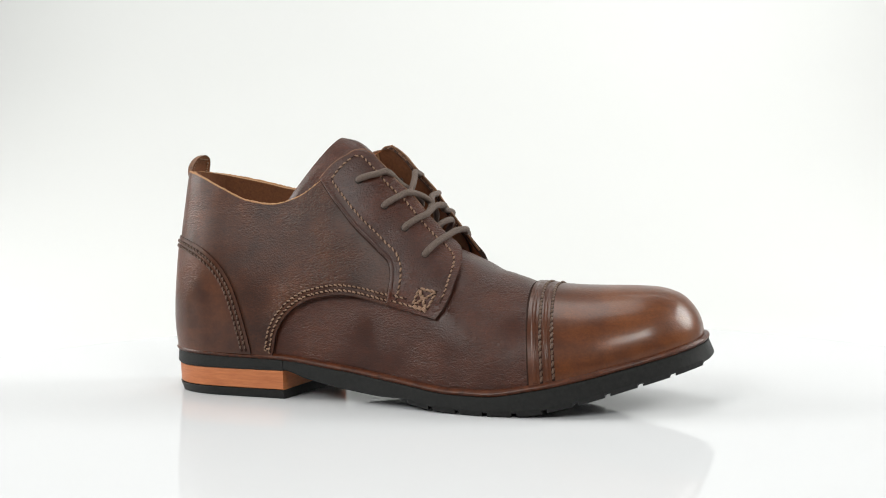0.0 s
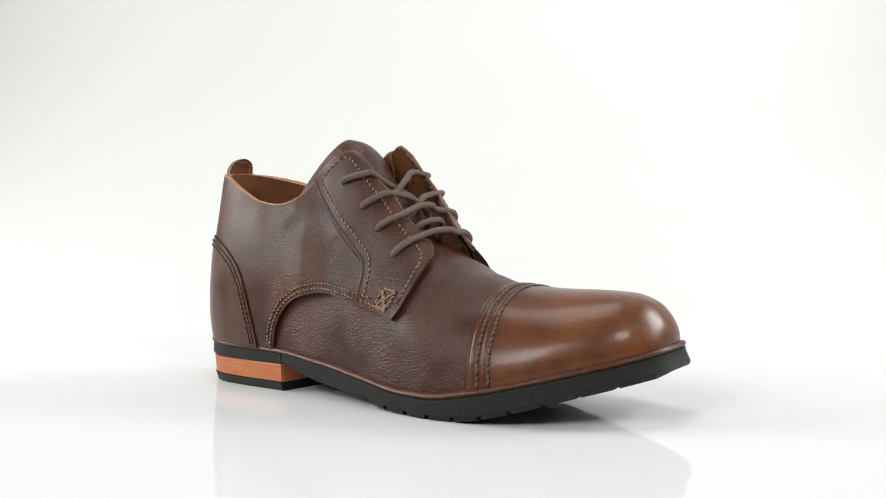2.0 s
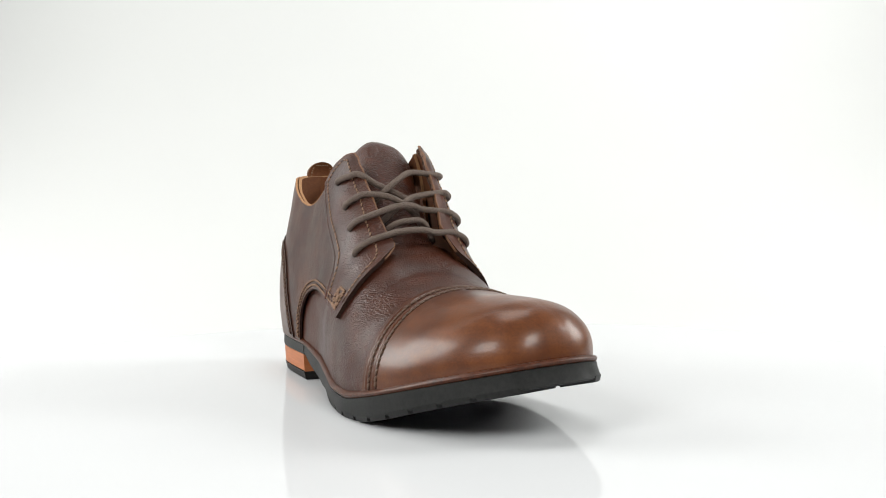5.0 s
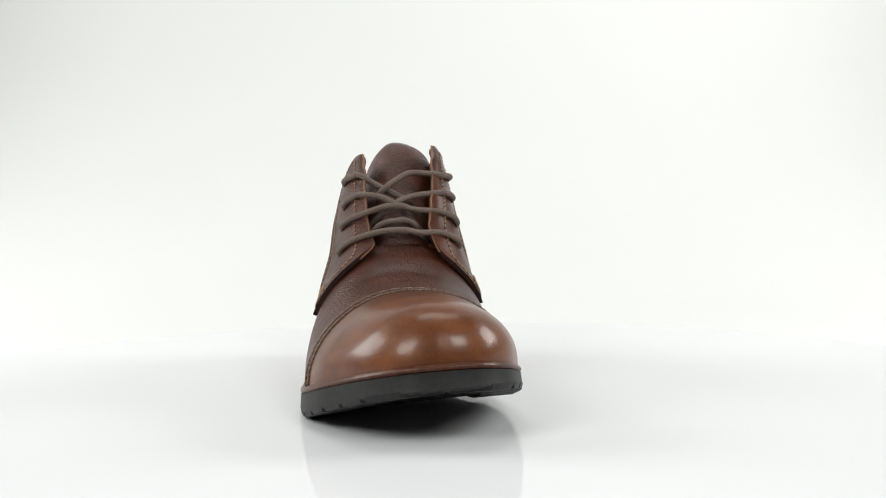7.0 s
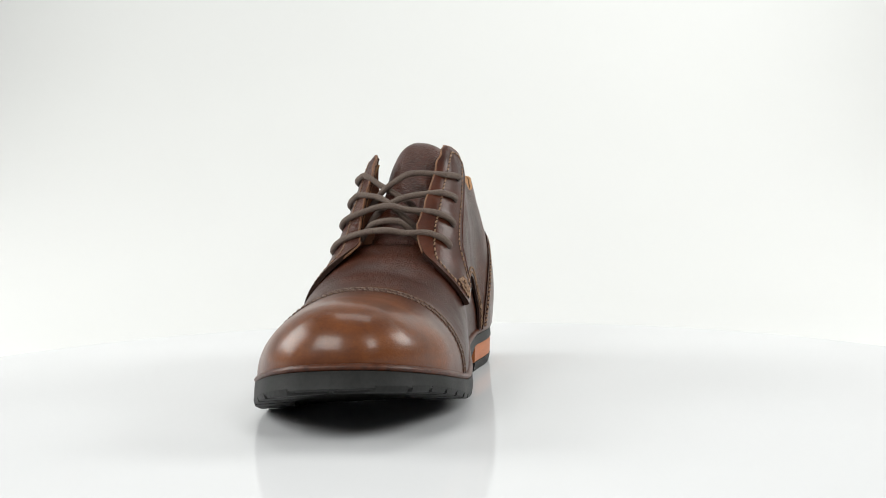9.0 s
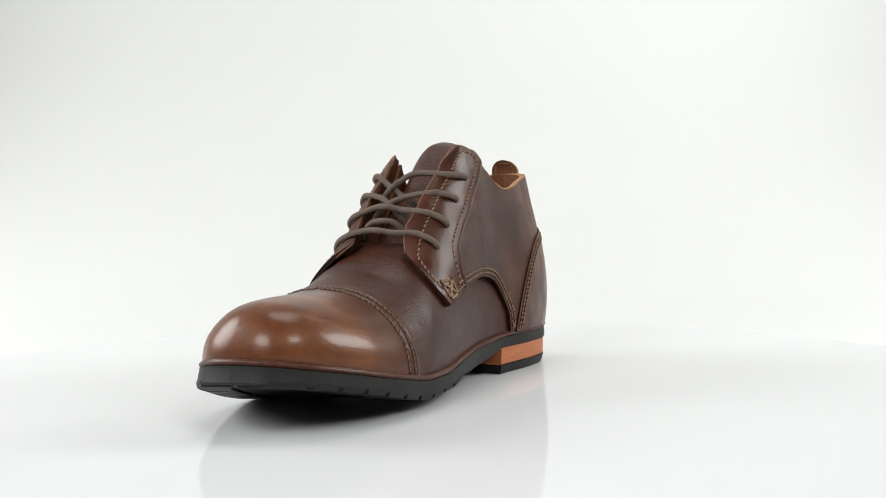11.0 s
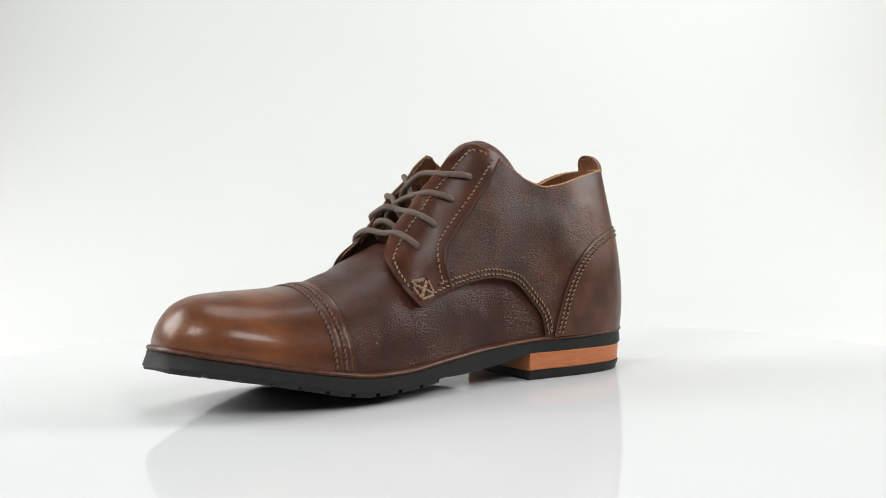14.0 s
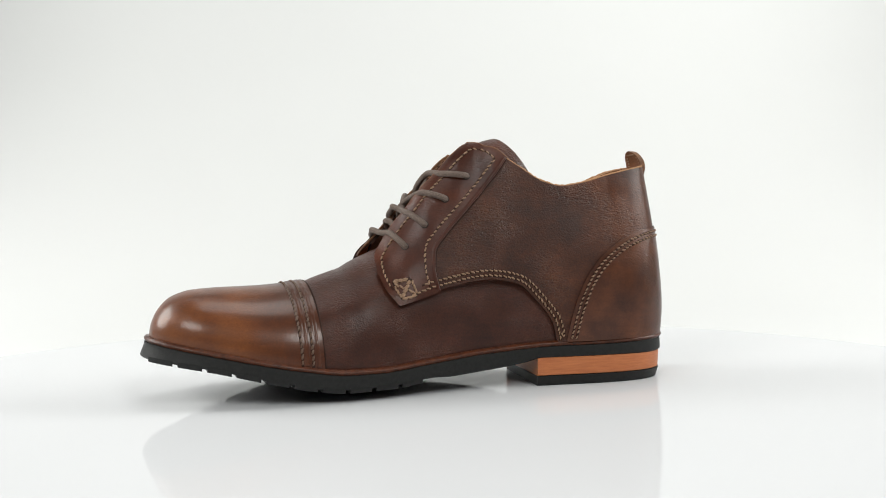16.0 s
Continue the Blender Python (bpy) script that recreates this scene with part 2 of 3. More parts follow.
drift = curve((0, 0.0060), (0.05, 0.0046), (0.09, 0.0017), (0.13, 0), (0.2, -0.0010), (0.24, 0.0009), (0.27, 0.0037), (0.305, 0.0072))
WELT_HIGH = 0.0024
# the sole draws in under the heel, and its walls lean in towards the welt at the toe
heel_in = curve((0, 0.0024), (0.05, 0.0021), (0.085, 0.0008), (0.12, 0), (LENGTH, 0))
flare = curve((0, 0), (0.15, 0), (0.255, 0.0003), (0.285, 0.0010), (LENGTH, 0.0020))


def tilt(x, y):
    return cant(x) * (y + 0.05)


# the line of the throat and of the vamp's ridge, its half width, and the roundness of the walls
ridge = curve((0, 0.128), (0.1, 0.1305), (0.124, 0.1300), (0.132, 0.1248), (0.141, 0.1146), (0.152, 0.1046), (0.159, 0.0962), (0.167, 0.0872),
              (0.1785, 0.0764), (0.188, 0.0717), (0.2, 0.0663), (0.210, 0.0629), (0.219, 0.0597), (0.245, 0.0577), (0.262, 0.0575), (0.276, 0.0568), (0.286, 0.0540),
              (0.2926, 0.0482), (0.2964, 0.0405), (0.2972, 0.0366), (0.2974, 0.0348))
throat = curve((0, 0), (0.0058, 0), (0.0070, 0.0058), (0.011, 0.0112), (0.017, 0.0150), (0.03, 0.0165), (0.05, 0.0178), (0.075, 0.0182), (0.1, 0.0188), (0.115, 0.0188),
               (0.125, 0.0170), (0.16, 0.0152), (0.178, 0.0105), (0.19, 0.0))
power = curve((0, 1.6), (0.08, 1.6), (0.125, 1.68), (0.16, 1.62), (0.185, 1.88), (0.215, 2.2), (0.24, 2.2), (0.29, 2.45), (0.3, 2.45))
inner_rise = curve((0, 0.0044), (0.126, 0.0046), (0.138, 0.0058), (0.150, 0.0045), (0.165, 0.0026), (0.185, 0), (0.3, 0))
inner_wide = curve((0, 0), (0.09, 0), (0.12, 0.0024), (0.165, 0.0026), (0.185, 0), (0.3, 0))
outer_round = curve((0, 0), (0.12, 0), (0.15, 0.12), (0.2, 0.18), (0.24, 0.32), (0.3, 0.58))
bulge = curve((0, 0.10), (0.06, 0.10), (0.09, 0.06), (0.13, 0.05), (0.2, 0.0), (0.3, 0.03))
back_lean = curve((0.02, 0.0016), (0.04, 0.0), (0.066, 0.0016), (0.092, 0.0042), (0.123, 0.0088), (0.14, 0.0110))
ankle_lean = curve((0, 0), (0.05, 0), (0.09, 0.0016), (0.135, 0.0042))


def foot_width(x):
    return 0.94 * outline(HEEL + np.clip((x - 0.0058) / 0.2916, 0, 1) * (LENGTH - HEEL)) * (1 - 0.05 * np.clip((0.09 - np.asarray(x)) / 0.05, 0, 1))


def foot_base(x, side):
    """The height of the line where the upper meets the welt."""
    return upper_side(x) + WELT_HIGH - 0.001 + tilt(x, side * foot_width(x))


def foot_top(x, side):
    return ridge(x) + (inner_rise(x) if side > 0 else 0)


def skin(x, z, side):
    """The place on the bare upper at (x, z) of the side view; side -1 is the outer, 1 the inner side."""
    x, z = np.asarray(x, float), np.asarray(z, float)
    base, top = foot_base(x, side), foot_top(x, side)
    r = np.clip((z - base) / np.maximum(top - base, 1e-4), 0, 1)
    p = power(x) - (outer_round(x) if side < 0 else 0)
    wide = foot_width(x) * (1 + bulge(x) * np.sin(math.pi * np.clip(r * 1.35, 0, 1)))
    narrow = np.minimum(throat(x), wide)
    y = narrow + (wide - narrow) * np.power(np.clip(1 - r ** p, 0, 1), 1 / p)
    fall = np.clip(1 - x / 0.09, 0, 1)
    y = y + (inner_wide(x) * np.clip(r * 1.6, 0, 1) if side > 0 else 0)
    return np.stack([x + back_lean(z) * fall, side * y + drift(x) + ankle_lean(z) * np.clip((0.2 - x) / 0.05, 0, 1) * np.clip((x - 0.055) / 0.03, -0.45, 1), z], -1)


def vamp_top(x):
    return np.minimum(ridge(x), curve((0.06, 0.105), (0.150, 0.0915), (0.168, 0.0806), (0.178, 0.0762), (0.188, 0.0717), (0.2, 0.0663), (0.24, 0.2))(x))


def vamp_skin(x, r, side):
    """The vamp, which closes over the ridge: a place by its height share r."""
    base, top = foot_base(x, side), vamp_top(x)
    p = (2.0 if side < 0 else 2.2) + (0.25 if side < 0 else 0.3) * np.clip((0.215 - x) / 0.03, 0, 1)
    y = foot_width(x) * (1 + 0.02 * np.sin(math.pi * r)) * np.power(np.clip(1 - r ** p, 0, 1), 1 / p)
    return np.stack([x + 0 * y, side * y + drift(x), base + (top - base) * r], -1)


def lifted(x, z, side, off):
    """The same, off metres outside the skin."""
    e = 4e-4
    x = np.asarray(x, float)
    xm = np.clip(x, 0.0071, 0.2958)
    dx = skin(xm + e, z, side) - skin(xm - e, z, side)
    dz = skin(xm, z, side) - skin(xm, np.asarray(z) - 2 * e, side)
    n = np.cross(dx, dz) * (1 if side < 0 else -1)
    n /= np.maximum(np.linalg.norm(n, axis=-1, keepdims=True), 1e-9)
    return skin(x, z, side) + n * np.asarray(off)[..., None] if np.ndim(off) else skin(x, z, side) + n * off


def strip(low, high, n, side, off, ease=True):
    """A grid over the skin between two lines of the side view."""
    t = np.linspace(0, 1, n)
    t = np.sin(t * math.pi / 2) if ease else t
    q = low[None] * (1 - t)[:, None, None] + high[None] * t[:, None, None]
    return lifted(q[..., 0], q[..., 1], side, off)


def dome(x_of, n, off, around=40):
    """A grid over the vamp from one side's welt over the ridge to the other's. x_of(k, side, r): the place along the shoe."""
    rows = []
    angles = np.linspace(0, math.pi / 2, around)
    for k in range(n):
        line = []
        for side in (-1, 1):
            r0 = np.sin(angles)
            x = x_of(k, side, r0)
            base, top = foot_base(x, side), foot_top(x, side)
            pts = lifted(x, base + (top - base) * r0 * 0.99999, side, off)
            line += list(pts) if side < 0 else list(pts[::-1][1:])
        mid = around - 1
        line[mid] = (np.array(line[mid - 1]) + np.array(line[mid + 1])) / 2 + np.array([0, 0, 0.00005])
        rows.append(line)
    return np.array(rows)


# ---------------------------------------------------------------- setting
def disc(radius, low, high, steps=160, lip=0.0015):
    bm = bmesh.new()
    rings = []
    for r, z in ((0.0, low), (radius - lip, low), (radius, low + lip), (radius, high - lip), (radius - lip * 0.3, high - lip * 0.3), (radius - lip, high), (0.0, high)):
        rings.append([bm.verts.new((r * math.cos(a), r * math.sin(a), z)) for a in (math.tau * k / steps for k in range(steps))] if r else [bm.verts.new((0, 0, z))])
    for a, b in zip(rings, rings[1:]):
        for k in range(steps):
            j = (k + 1) % steps
            q = [a[0], b[j], b[k]] if len(a) == 1 else [a[k], a[j], b[0]] if len(b) == 1 else [a[k], a[j], b[j], b[k]]
            bm.faces.new(q)
    bmesh.ops.recalc_face_normals(bm, faces=bm.faces)
    return bm


def build_studio():
    # one white sweep: floor, a wide curve and the back wall
    bm = bmesh.new()
    line = [(-1.9, -0.014), (0.45, -0.014)]
    line += [(0.45 + 1.3 * math.sin(a), -0.014 + 1.3 * (1 - math.cos(a))) for a in np.linspace(0.04, math.pi / 2, 40)]
    line += [(1.75, 2.3)]
    cols = [[bm.verts.new((x, y, z)) for y, z in line] for x in (-1.9, -0.6, 0.6, 1.9)]
    for a, b in zip(cols, cols[1:]):
        for k in range(len(line) - 1):
            bm.faces.new([a[k], b[k], b[k + 1], a[k + 1]]).smooth = True
    sweep = part("backdrop", bm, PAPER)
    solid = sweep.modifiers.new("thickness", "SOLIDIFY")
    solid.thickness, solid.offset = 0.004, -1
    tagged(sweep, "seamless white paper backdrop curving up from the floor", "backdrop", kind="structure")
    # plain dark studio walls and ceiling that close the place
    for name, x, y, z, sx, sy, sz in (("wall_west", -1.96, -0.1, 1.1, 0.1, 4.0, 2.5), ("wall_east", 1.96, -0.1, 1.1, 0.1, 4.0, 2.5),
                                      ("wall_south", 0, -1.96, 1.1, 3.8, 0.1, 2.5), ("ceiling", 0, -0.1, 2.38, 4.0, 4.0, 0.1)):
        bm = bmesh.new()
        bmesh.ops.create_cube(bm, size=1.0, matrix=Matrix.Translation((x, y, z)) @ Matrix.Diagonal((sx, sy, sz, 1)))
        tagged(part(name, bm, ROOM), "plain dark grey studio " + name.split("_")[0], name.split("_")[0], kind="structure")
    table = new("turntable")
    part("plate", disc(0.350, -0.010, 0.0), ACRYLIC, table)
    part("base", disc(0.16, -0.014, -0.010, 96, 0.0005), RUBBER, table, "dark hidden turntable base")
    return tagged(table, "round glossy white acrylic turntable under the shoe", "turntable")


# ---------------------------------------------------------------- sole
def ring_at(inset, steps=180, x0=HEEL, x1=LENGTH):
    """The sole's outline as (x, y), starting at the heel and going round by the outer side."""
    u = (1 - np.cos(np.linspace(0, math.pi, steps))) / 2
    x = x0 + (x1 - x0) * u
    y = outline(x)
    pts = [(a, -b) for a, b in zip(x, y)] + [(a, b) for a, b in zip(x[-2:0:-1], y[-2:0:-1])]
    out = []
    for i, q in enumerate(pts):
        q = np.array(q)
        way = np.array(pts[(i + 1) % len(pts)]) - np.array(pts[i - 1])
        nrm = np.array([-way[1], way[0]]) / max(np.hypot(*way), 1e-9)
        out.append(q + nrm * (float(heel_in(q[0])) + (inset(q[0]) if callable(inset) else inset)))
    return np.array(out)


def sole_layers(levels, steps=180):
    """A solid from rings of (inset, height function of x and y)."""
    bm = bmesh.new()
    grid = []
    for inset, height in levels:
        ring = ring_at(inset, steps)
        xs = np.clip(ring[:, 0], 0, LENGTH)
        grid.append([(x, y + drift(x), height(xx, y)) for (x, y), xx in zip(ring, xs)])
    rows = sheet(bm, grid, closed=True)
    n = len(rows[0])
    half = n // 2
    for row in (rows[0], rows[-1]):
        for i in range(half):
            a, b, c, d = row[i], row[i + 1], row[(n - i - 1) % n], row[(n - i) % n]
            q = [v for k, v in enumerate([a, b, c, d]) if v not in [a, b, c, d][:k]]
            if len(q) > 2:
                bm.faces.new(q).smooth = False
    bmesh.ops.recalc_face_normals(bm, faces=bm.faces)
    for e in bm.edges:
        if len(e.link_faces) == 2 and e.calc_face_angle(0) > radians(40):
            e.smooth = False
    return bm


def build_sole(shoe):
    lug_high = curve((0, 0), (0.14, 0), (0.16, 0.0017), (0.25, 0.0015), (0.3, 0.0012))
    roll = curve((0, 0), (0.07, 0), (0.10, 1.0), (0.2, 1.0), (0.235, 1.55), (0.265, 1.6), (LENGTH, 1.2))
    bottom = lambda d: (lambda x, y: under(x) + lug_high(x) + tilt(x, y) * roll(x) + d)
    top = lambda d: (lambda x, y: upper_side(x) + tilt(x, y) + d)
    lean = lambda d: (lambda x: d + float(flare(np.clip(x, 0, LENGTH))))
    part("outsole", sole_layers([(0.006, bottom(0.0)), (0.0012, bottom(0.0)), (0.0004, bottom(0.0008)), (lean(0.0006), top(-0.0025)), (lean(0.0008), top(-0.0009)), (lean(0.0022), top(-0.0004)), (0.009, top(-0.0004))]),
         RUBBER, shoe, "black rubber outsole curving up at the toe")
    # the welt stands flush with the sole round the heel, and a little back from its edge forward
    proud = curve((0, 0.0003), (0.07, 0.0004), (0.12, 0.0001), (0.2, -0.0004), (LENGTH, -0.0005))
    lip = lambda d: (lambda x: d - float(proud(np.clip(x, 0, LENGTH))) + float(flare(np.clip(x, 0, LENGTH))))
    part("welt", sole_layers([(0.009, top(-0.0010)), (lip(0.0014), top(-0.0010)), (lip(0.0004), top(-0.0002)), (lip(0.0), top(0.0007)), (lip(0.0002), top(WELT_HIGH - 0.0012)),
                              (lip(0.0010), top(WELT_HIGH - 0.0003)), (lip(0.0026), top(WELT_HIGH)), (0.011, top(WELT_HIGH))]), WELT, shoe, "dark brown leather welt")
    # lugs round the forefoot's edge, with open notches between
    xs = np.arange(0.160, 0.294, 0.0142)
    for side in (-1, 1):
        for x in xs:
            x0, x1 = x, min(x + 0.0117, 0.3000)
            bm = bmesh.new()
            grid = []
            for inset, dz in ((0.020, 0.0021), (0.020, 0.0003), (0.0016, 0.0), (0.0008, 0.0004), (0.0003, 0.0022)):
                line = []
                for xx in np.linspace(x0, x1, 5):
                    y = side * max(outline(xx) - inset, 0.001)
                    line.append((xx, y + drift(xx), under(xx) + tilt(xx, y) * roll(xx) + dz + (0.0006 if dz > 0.002 else 0)))
                grid.append(line)
            rows = sheet(bm, grid)
            for f in bm.faces:
                f.smooth = False
            for end in (0, -1):
                bm.faces.new([r[end] for r in rows])
            bmesh.ops.recalc_face_normals(bm, faces=bm.faces)
            part("lug", bm, RUBBER, shoe)
    # the heel: rubber lift, stacked leather, cut straight in front
    def heel_piece(low, high, inset, slant=0.0, front=0.0):
        bm = bmesh.new()
        grid = []
        for t, i2 in ((0.0, inset + 0.0006), (0.04, inset + 0.0001), (0.96, inset), (1.0, inset + 0.0004)):
            xs = HEEL + (0.0885 - HEEL) * (1 - np.cos(np.linspace(0, math.pi / 2, 40)))
            ys = outline(np.clip(xs, 0, 1))
            line = []
            for sgn in (-1, 1):
                seq = range(39, -1, -1) if sgn < 0 else range(1, 40)
                for k in seq:
                    y = sgn * max(ys[k] - i2 - float(heel_in(xs[k])) - (1 - t) * slant, 0)
                    x = xs[k] + (i2 + float(heel_in(xs[k])) + (1 - t) * slant) * (1 - xs[k] / 0.0885) + front * xs[k] / 0.0885 * 1.0
                    if k == 39:
                        x += 0.0030 * y / 0.035
                    z = low(x, y) * (1 - t) + high(x, y) * t
                    line.append((x, y + float(drift(x)), z))
            grid.append(line)
        rows = sheet(bm, grid, closed=True)
        for row in (rows[0], rows[-1]):
            bm.faces.new(row)
        bmesh.ops.recalc_face_normals(bm, faces=bm.faces)
        for e in bm.edges:
            if len(e.link_faces) == 2 and e.calc_face_angle(0) > radians(35):
                e.smooth = False
        return bm
    rise = lambda h: (lambda x, y: h + 0.012 * (y + 0.035))
    part("heel_lift", heel_piece(lambda x, y: 0.0, rise(0.0048), 0.0006, 0.0012), RUBBER, shoe, "black rubber heel lift")
    part("heel_block", heel_piece(rise(0.0049), rise(0.0150), 0.0005, 0.0004), WOOD, shoe, "orange-brown stacked leather heel block")
    part("heel_seat", heel_piece(rise(0.0151), lambda x, y: upper_side(x) - 0.0008 + tilt(x, y), 0.0004), RUBBER, shoe, "black heel seat layer")


# ---------------------------------------------------------------- upper
def corner(side):
    """The lower front corner of the lace flap."""
    return (174.8, 43.4) if side < 0 else (171.6, 47.6)


def low_line(n, side):
    """The quarter's lower edge: along the welt, then up over the arch and down to the flap's corner."""
    rise = 0.0 if side < 0 else 3.0
    pts = [(5.9, 25), (30, 25), (60, 24), (79, 24.3), (83, 36), (91, 46.5), (104, 53.5 + rise * 1.5), (121, 56 + rise * 1.6), (146, 51.5 + rise * 1.8), corner(side)]
    line = path2(pts, n)
    flat = line[:, 0] < 0.0795
    line[flat, 1] = foot_base(line[flat, 0], side)
    return line


def collar_line(n, side):
    pts = [(5.9, 123.5), (16, 121.5), (40, 112.6), (60, 105.0), (76, 102.8), (90, 105.6), (106, 115.6), (113, 122.2), (118.5, 127)]
    if side > 0:
        pts = [(5.9, 123.5), (16, 122), (40, 117.5), (60, 113), (73, 111.5), (86, 114.5), (98, 121.5), (110, 128.5), (118.5, 132.5)]
    return path2(pts, n)


def facing_edge(n, side, start=0.0, stop=1.0):
    """From the top of the facing down along the throat, round to the flap's corner."""
    top = [(118.5, 127.0 if side < 0 else 132.5), (121.5, 129.0 if side < 0 else 133.8)]
    top += [(x, 1000 * float(foot_top(x / 1000, side)) - 0.05) for x in ((126, 131, 136, 141, 152, 160, 168, 175) if side < 0 else (126, 131, 136, 141, 152, 160, 168))]
    bend = [(179.2, 73.2), (180.6, 68), (180.4, 58), (178.6, 49)] if side < 0 else [(175.2, 77.4), (178.4, 71.4), (179.0, 65), (177.2, 56.5)]
    pts = top + bend + [corner(side)]
    line = path2(pts, 200)
    u = np.linspace(start, stop, n) * 199
    return np.stack([np.interp(u, range(200), line[:, k]) for k in (0, 1)], 1)


def facing_back(n, side):
    """The facing's rear edge, from the collar down to the arch."""
    if side < 0:
        pts = [(105.2, 115.4), (114.8, 103.8), (127, 90.5), (140, 78.5), (147.5, 71), (149, 64), (148, 51.3)]
    else:
        pts = [(107, 126.8), (120, 111), (134, 95.5), (144.5, 84), (150, 76), (151, 67), (149, 55)]
    return path2(pts, n)


def quarter(side, shoe):
    n1, n2 = 90, 60
    lo = np.vstack([low_line(n1 + n2 - 1, side)])
    edge = facing_edge(n2, side, 0, 0.66)
    hi = np.vstack([collar_line(n1, side), edge[1:]])
    # carry the lower end round the flap's front
    grid = lambda off: strip(lo, hi, 46, side, off)
    bm = slab(grid(0.0017), grid(0.0002), flip=side > 0)
    # edges away from the collar take the dark that paints their shade
    for f in bm.faces:
        where = f.calc_center_median() + AXLE
        if f.material_index == 2 and (where.x > 0.119 or where.z < 0.1):
            f.material_index = 3
    ob = part("quarter", bm, [QUARTER, LINING, RAW, SHADE_BROWN], shoe, "wrinkled brown leather quarter with a raw tan collar edge")
    rim = collar_line(160, side)[:150]
    fuzz = np.array([random.uniform(-0.00025, 0.00025) for _ in rim])
    bm = bmesh.new()
    tube(bm, [v3(p) for p in lifted(rim[:, 0], rim[:, 1] + 0.0001 + fuzz, side, 0.0010 + 0.6 * fuzz)], 0.00075, 8)
    part("raw_edge", bm, RAW, ob, "frayed tan raw leather edge")
    return ob


def flap_lift(x, z):
    """The flap's lower front corner stands off the vamp."""
    return 0.0026 * np.clip((np.asarray(x) - 0.150) / 0.030, 0, 1) ** 2 * np.clip((0.088 - np.asarray(z)) / 0.030, 0, 1)


def facing(side, shoe):
    n = 64
    back, front = facing_back(n, side), facing_edge(n, side)

    def grid(off):
        t = np.linspace(0, 1, 40)
        q = back[:, None] * (1 - t)[None, :, None] + front[:, None] * t[None, :, None]
        # the top edge bows up between its ends, the bottom one down
        lift = np.sin(math.pi * t)[None, :] * (np.linspace(1, 0, n) ** 6)[:, None] * 0.0016
        return lifted(q[..., 0], q[..., 1] + lift, side, off + flap_lift(q[..., 0], q[..., 1]))
    bm = slab(grid(0.0033), grid(0.0008), flip=side < 0)
    # the cut edge is bare and tan along the throat, with painted dark shade round the flap
    for f in bm.faces:
        c = f.calc_center_median() + AXLE
        if f.material_index == 2 and c.z > 0.086 and c.x > 0.122:
            f.material_index = 3
    ob = part("facing", bm, [FACING if side < 0 else SMOOTH, FLESH, SHADE_BROWN, EDGE], shoe, "dark %s leather lace facing" % ("pebbled" if side < 0 else "smooth"))
    return ob


counter_edge = curve((0, 0.0875), (0.015, 0.0860), (0.030, 0.0815), (0.045, 0.0725), (0.055, 0.0615), (0.061, 0.0490), (0.0645, 0.0370), (0.0667, 0.0255))


def counter_top(x, side):
    return counter_edge(x) if side < 0 else counter_edge(np.asarray(x) * 0.895) + 0.001


def counter(shoe):
    n = 60

    def grid(off):
        both = []
        for side in (-1, 1):
            x = 0.0059 + (0.0608 if side < 0 else 0.0686) * (1 - np.cos(np.linspace(0, math.pi / 2, n)))
            base = foot_base(x, side)
            hi = np.maximum(counter_top(x, side), base + 0.0002)
            g = strip(np.stack([x, base], 1), np.stack([x, hi], 1), 30, side, off)
            both.append(g)
        seam = (both[0][:, :1] + both[1][:, :1]) / 2
        seam[..., 0] = np.minimum(both[0][:, :1, 0], both[1][:, :1, 0])
        return np.concatenate([both[0][:, ::-1][:, :-1], seam, both[1][:, 1:]], 1)
    bm = slab(grid(0.0026), grid(0.0012), flip=True)
    bmesh.ops.recalc_face_normals(bm, faces=bm.faces)
    part("heel_counter", bm, [COUNTER, COUNTER, SHADE_BROWN], shoe, "smooth brown leather heel counter")


def cap_seam(side, r):
    """Where the toe cap's rear edge lies."""
    low = 0.2225 if side < 0 else 0.2130
    return low + (0.2165 - low) * r ** 1.5


def vamp_and_cap(shoe):
    xs = 0.062 + (0.240 - 0.062) * np.linspace(0, 1, 80)
    bm = bmesh.new()
    wide = curve((0.06, 0.40), (0.11, 0.55), (0.15, 0.66), (0.160, 0.80), (0.167, 1.0), (0.24, 1.0))
    for side in (-1, 1):
        angles = np.sin(np.linspace(0, math.pi / 2, 40))
        grid = []
        for x in xs:
            grid.append(vamp_skin(x, angles * min(float(wide(x)), 1.0), side))
        if side > 0:
            for row, twin in zip(grid, first):
                if np.linalg.norm(row[-1] - twin[-1]) < 0.004:
                    row[-1] = twin[-1] = (row[-1] + twin[-1]) / 2
            sheet(bm, first, flip=True)
            sheet(bm, grid)
        first = grid
    bmesh.ops.remove_doubles(bm, verts=bm.verts, dist=1e-5)
    part("vamp", bm, VAMP, shoe, "dark brown burnished leather vamp")
    n = 56

    def along(k, side, r):
        t = math.sin(k / (n - 1) * math.pi / 2)
        return cap_seam(side, r) * (1 - t) + 0.29738 * t
    bm = slab(dome(along, n, 0.0017), dome(along, n, 0.0003))
    bmesh.ops.recalc_face_normals(bm, faces=bm.faces)
    part("toe_cap", bm, [CAP, CAP, SHADE_BROWN], shoe, "polished brown leather toe cap with bright highlights")


